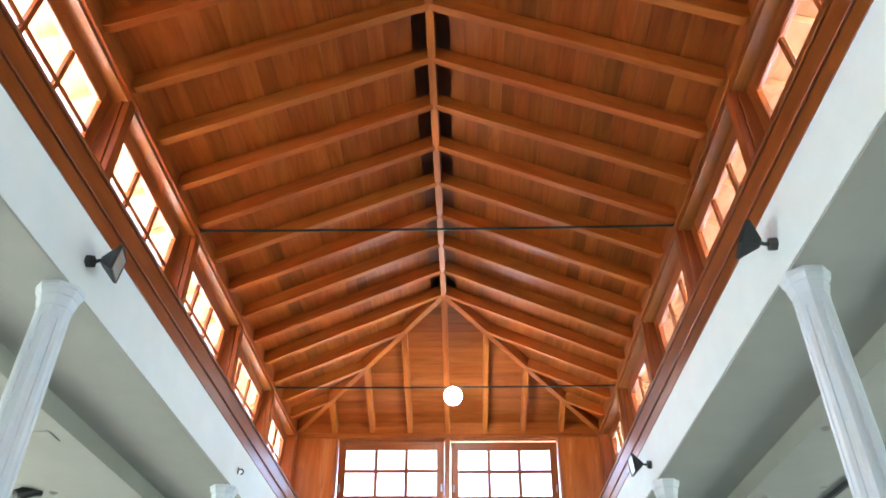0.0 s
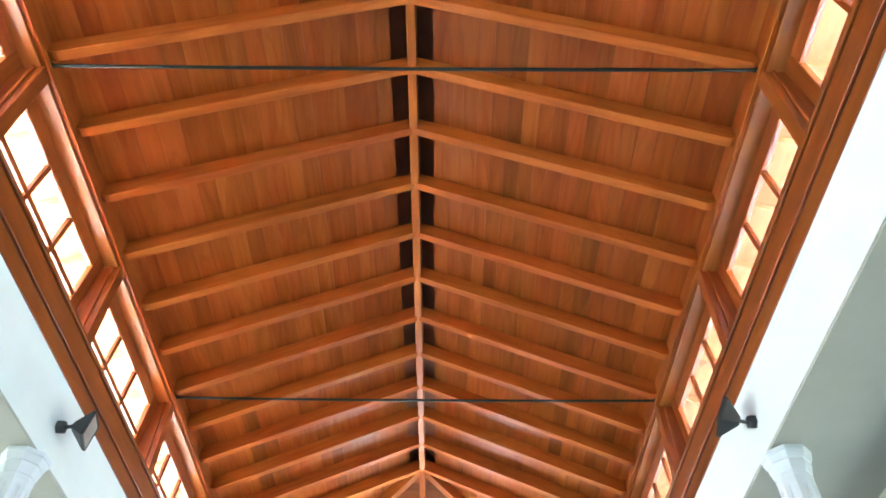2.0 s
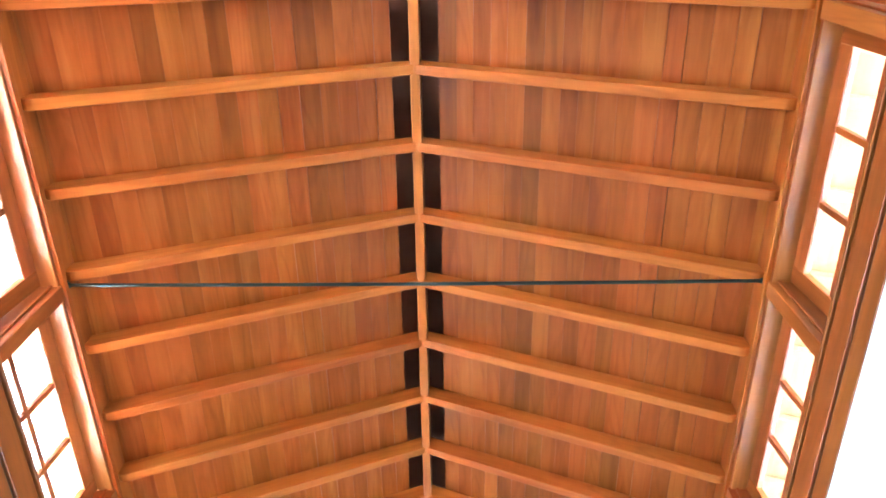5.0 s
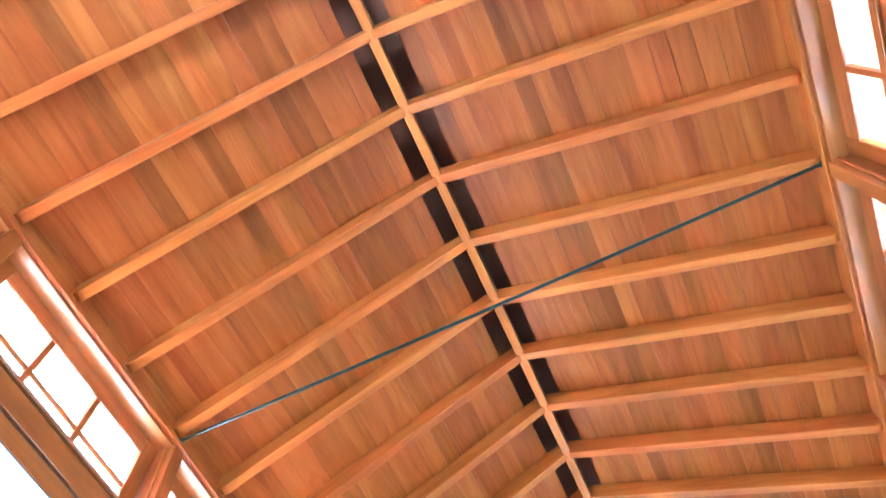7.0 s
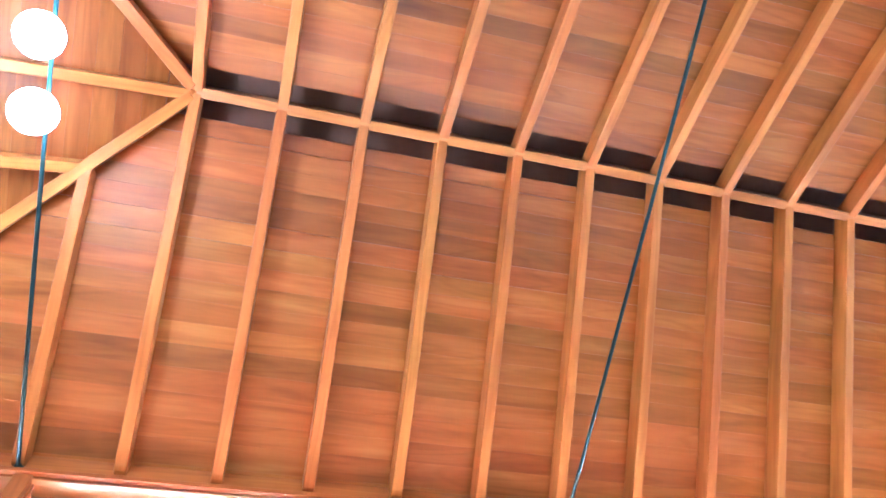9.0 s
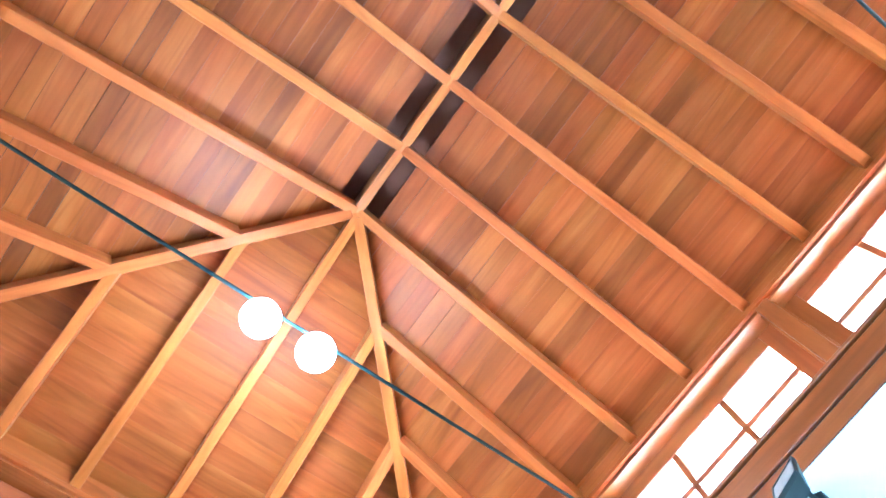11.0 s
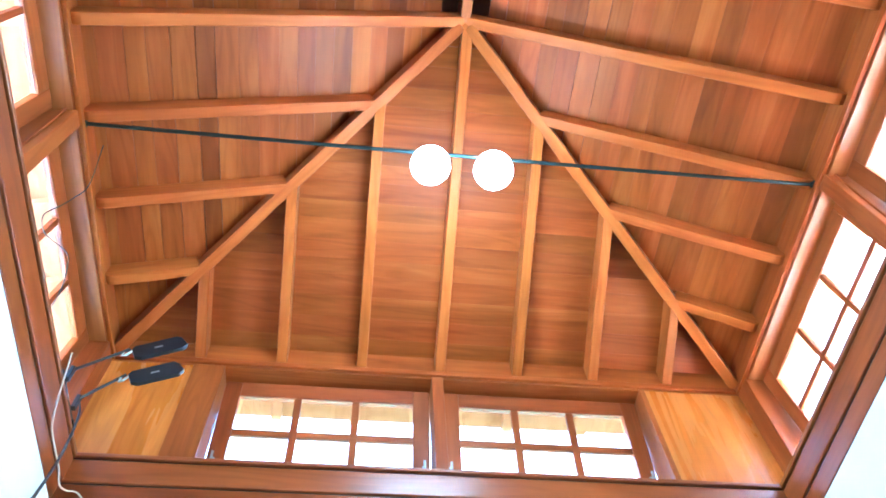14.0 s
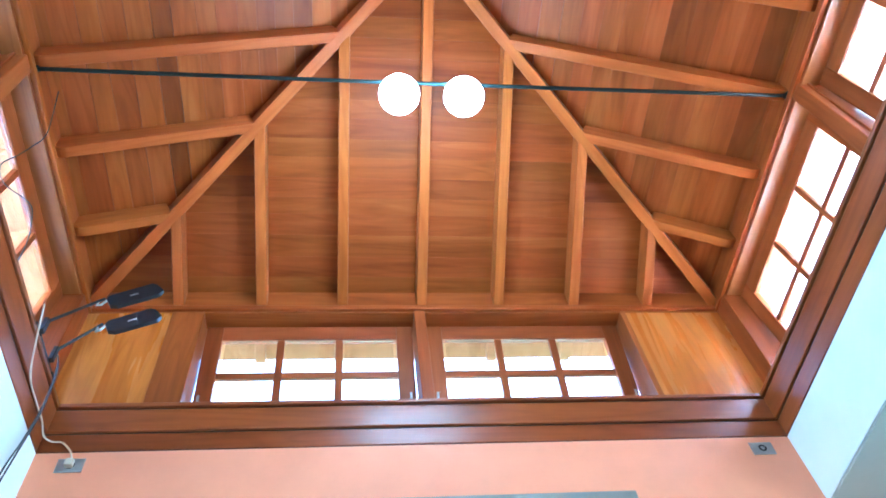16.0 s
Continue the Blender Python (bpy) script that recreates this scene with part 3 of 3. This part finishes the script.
for x, y in ((1.905, -0.31), (-1.825, -0.25), (1.875, 2.75), (-1.82, 2.86)):
    column(x, y, "white fluted column with a moulded capital under the beam")


# ---- small things in the hall ----
def wall_spot(sx, y, z, aim):
    """A square floodlight on a hexagonal base, turned inward and up."""
    lamp = thing("wall_spotlight", "dark grey square floodlight mounted on the white beam, unlit", "spotlight", (EAST if sx > 0 else -WEST, y, z), "spotlights on the beams")
    inward = pose(0, 0, 0, 0, -90 * sx, 0)
    part("base", lathe(bmesh.new(), [(0.036, 0.0), (0.036, 0.03), (0.030, 0.036)], 6, inward), DARK_METAL, lamp)
    shade_smooth(part("arm", tube(bmesh.new(), [(0, 0, 0), (-sx * 0.05, 0, 0.0), (-sx * 0.085, 0, 0.008)], 0.010), DARK_METAL, lamp))
    head = Matrix.Translation((-sx * 0.075, 0, 0.004)) @ Vector(aim).to_track_quat("Z", "Y").to_matrix().to_4x4()
    bm = bmesh.new()
    q = math.pi / 4
    lathe(bm, [(0.022, 0.0), (0.030, 0.008), (0.104, 0.078), (0.106, 0.096), (0.095, 0.096), (0.095, 0.088)], 4, head, q)
    housing = part("housing", bm, DARK_METAL, lamp)
    part("lens", lathe(bmesh.new(), [(0.093, 0.0885), (0.093, 0.0925)], 4, head, q), GREY_LENS, housing, "pale grey lens")
    return lamp


for sx, y, z, aim in ((1, -0.33, 3.82, (-0.78, 0.17, 0.42)), (-1, -0.23, 3.83, (0.95, 0.22, -0.13)), (1, 2.83, 3.81, (-0.97, -0.04, -0.12)), (-1, -3.43, 3.87, (0.85, -0.2, 0.45))):
    wall_spot(sx, y, z, aim)

bracket = thing("wall_bracket", "tiny grey metal hook bracket on the white beam", "bracket", (-WEST, 2.94, 3.806))
part("plate", one_box((0.0, -0.018, -0.03), (0.006, 0.018, 0.03), 0.002), DARK_METAL, bracket)
shade_smooth(part("hook", tube(bmesh.new(), smooth_curve([(0.004, 0, 0.012), (0.035, 0, 0.014), (0.05, 0, -0.004), (0.045, 0, -0.026), (0.028, 0, -0.03)], 5), 0.006), DARK_METAL, bracket))
Z_LOW = Z_AISLE - 0.14
for x, y in ((2.58, 1.26), (3.02, 2.44), (2.64, 2.68), (-3.10, 2.53)):
    lamp = thing("downlight", "small round white downlight in the aisle ceiling, unlit", "downlight", (x, y, Z_LOW), "downlights in the aisle ceiling")
    ring_part = part("ring", lathe(bmesh.new(), [(0.022, -0.002), (0.026, -0.011), (0.032, -0.009), (0.034, 0.0)], 20), CEILING_GREY, lamp)
    part("lens", lathe(bmesh.new(), [(0.0215, -0.004), (0.0215, -0.001)], 20), GREY_LENS, ring_part, "grey lens")
panel = thing("access_panel", "white square access panel flush in the aisle ceiling", "ceiling panel", (-2.60, 1.33, Z_LOW))
part("panel", one_box((-0.06, -0.09, -0.008), (0.06, 0.09, 0.0), 0.003), CEILING_GREY, panel)
hanging_spot = thing("ceiling_spot", "black spotlight hanging from the aisle ceiling", "spotlight", (-3.27, 2.46, Z_LOW))
part("mount", lathe(bmesh.new(), [(0.04, 0.0), (0.04, -0.02), (0.012, -0.03), (0.012, -0.06)], 14), BLACK_PLASTIC, hanging_spot)
shade_smooth(part("housing", lathe(bmesh.new(), [(0.02, 0.0), (0.045, 0.01), (0.05, 0.16), (0.06, 0.20), (0.05, 0.20), (0.045, 0.18)], 18, Matrix.Translation((-0.06, -0.08, -0.07)) @ pose(0, 0, 0, 62, 0, 140)), BLACK_PLASTIC, hanging_spot))
rail = thing("curtain_rail", "dark metal rail under the aisle ceiling", "rail", (3.13, 0, Z_LOW))
part("rail", one_box((-0.02, 1.2, -0.035), (0.02, 6.0, 0.0), 0.004), DARK_METAL, rail)


# ---- antennas, sockets and cables at the south end ----
def antenna(base, grip, tip, low):
    """A flat aerial paddle on a clamped arm."""
    base, grip, tip, low = (Vector(v) for v in (base, grip, tip, low))
    aerial = thing("paddle_antenna", "black flat paddle antenna on a thin arm clamped to the sill", "antenna", base, "paddle antennas on the sill")
    g, t, l = grip - base, tip - base, low - base
    arm = shade_smooth(part("arm", tube(bmesh.new(), [(0, 0, 0), g * 0.97], 0.0075), BLACK_PLASTIC, aerial))
    part("clamp", one_box((-0.008, -0.015, -0.07), (0.012, 0.015, 0.015), 0.003), BLACK_PLASTIC, arm)
    x = (t - g).normalized()
    y = (l - g - x * (l - g).dot(x)).normalized()
    z = x.cross(y)
    m = Matrix((x, y, z)).transposed().to_4x4()
    m.translation = g
    length, high = (t - g).length, 0.098
    bm = bmesh.new()
    outline = [(0.0, 0.02), (0.02, 0.0), (length - 0.02, -0.004), (length, 0.018), (length + 0.012, high * 0.8), (length - 0.015, high), (0.03, high), (0.0, high * 0.8)]
    lo = [bm.verts.new(m @ Vector((u, v, -0.011))) for u, v in outline]
    hi = [bm.verts.new(m @ Vector((u, v, 0.011))) for u, v in outline]
    bm.faces.new(lo[::-1])
    bm.faces.new(hi)
    for i in range(len(lo)):
        bm.faces.new((lo[i], lo[(i + 1) % len(lo)], hi[(i + 1) % len(lo)], hi[i]))
    paddle = part("paddle", bm, BLACK_PLASTIC, aerial)
    for face in (-0.0125, 0.0125):
        bm = bmesh.new()
        bmesh.ops.create_cube(bm, size=1.0, matrix=m @ Matrix.Translation((length * 0.5, high * 0.5, face)) @ Matrix.Diagonal((0.042, 0.010, 0.002, 1)))
        part("label_bar", bm, GREY_LENS, paddle, "small pale printed mark")
    bm = bmesh.new()
    tube(bm, [g * 0.86, g * 0.86 + Vector((0, 0, -0.035)), g * 0.95 + Vector((0, 0, -0.045)), g + Vector((-0.015, 0, -0.01))], 0.006)
    shade_smooth(part("knuckle", bm, STEEL, arm, "steel knuckle joint"))


rail = thing("antenna_rail", "short black metal rail on the sill carrying the antennas", "rail", (1.812, -5.46, Z_BAND_TOP + 0.006))
part("bar", one_box((-0.012, -0.17, 0.0), (0.012, 0.17, 0.022), 0.003), BLACK_PLASTIC, rail)
for y in (-0.14, 0.12):
    part("foot", one_box((-0.02, y - 0.02, 0.0), (0.02, y + 0.02, 0.012), 0.002), BLACK_PLASTIC, rail)
antenna((1.785, -5.33, 4.40), (1.65, -5.47, 4.755), (1.43, -5.47, 4.875), (1.61, -5.47, 4.705))
antenna((1.785, -5.51, 4.41), (1.62, -5.50, 4.595), (1.405, -5.50, 4.705), (1.57, -5.50, 4.545))


def cable(name, points, r, material, label):
    ob = new(name, mesh_of(name, tube(bmesh.new(), smooth_curve(points), r, 6), material))
    shade_smooth(ob)
    return tagged(ob, label, "cable")


cable("antenna_cable", [(1.776, -5.231, 4.40), (1.771, -5.312, 4.22), (1.771, -5.396, 4.11), (1.771, -5.52, 4.095), (1.771, -5.636, 4.095), (1.765, -5.70, 4.06),
                        (1.755, -5.765, 4.085), (1.712, -5.780, 4.09), (1.66, -5.78, 4.035), (1.636, -5.775, 3.972)], 0.0043, CREAM_CABLE, "cream cable hanging down to the wall socket")
for dx in (0.0, 0.012):
    cable("black_cable", [(1.79, -5.56 + dx, 4.42), (1.776, -5.575 + dx, 4.36), (1.768, -5.59 + dx, 4.23), (1.768, -5.595 + dx, 4.07), (1.77, -5.575 + dx, 3.90), (1.772, -5.55 + dx * 2, 3.70), (1.772, -5.5, 3.3)], 0.004, BLACK_PLASTIC, "thin black cable hanging from the sill")
cable("thin_wire", [(1.955, -4.68, 5.50), (1.955, -4.80, 5.25), (1.955, -4.78, 5.05), (1.955, -4.75, 4.90), (1.955, -4.71, 4.72), (1.955, -4.80, 4.71), (1.955, -4.98, 4.87), (1.955, -5.06, 4.88), (1.955, -5.15, 4.72), (1.95, -5.15, 4.34)], 0.003, DARK_METAL, "thin loose wire looping in front of the window")

for sx in (1, -1):
    plate = thing("wall_socket", "brushed steel socket plate on the salmon wall", "socket", (1.642 if sx > 0 else -1.587, -FACE_END, 3.963), "sockets on the end wall")
    cover = part("plate", one_box((-0.058, 0.0, -0.037), (0.058, 0.007, 0.037), 0.003), STEEL, plate)
    part("outlet", lathe(bmesh.new(), [(0.020, 0.0), (0.020, 0.009), (0.012, 0.0095), (0.012, 0.006)], 16, pose(0, 0.0, 0, -90, 0, 0)), BLACK_PLASTIC, cover, "black outlet")
    if sx > 0:
        part("plug", one_box((-0.018, 0.008, -0.02), (0.018, 0.035, 0.02), 0.006), CREAM_CABLE, cover, "cream plug")
screen = thing("projection_screen", "grey framed screen hung on the salmon wall", "screen", (0.05, -FACE_END, 3.0))
part("top_case", one_box((-0.90, 0.0, 0.645), (0.90, 0.045, 0.71), 0.006), plain("grey_green_case", (0.25, 0.24, 0.205), 0.4), screen, "grey metal top case")
part("board", one_box((-0.87, 0.004, -0.4), (0.87, 0.02, 0.645), 0.003), plain("pale_screen_cloth", (0.42, 0.41, 0.37), 0.7), screen)
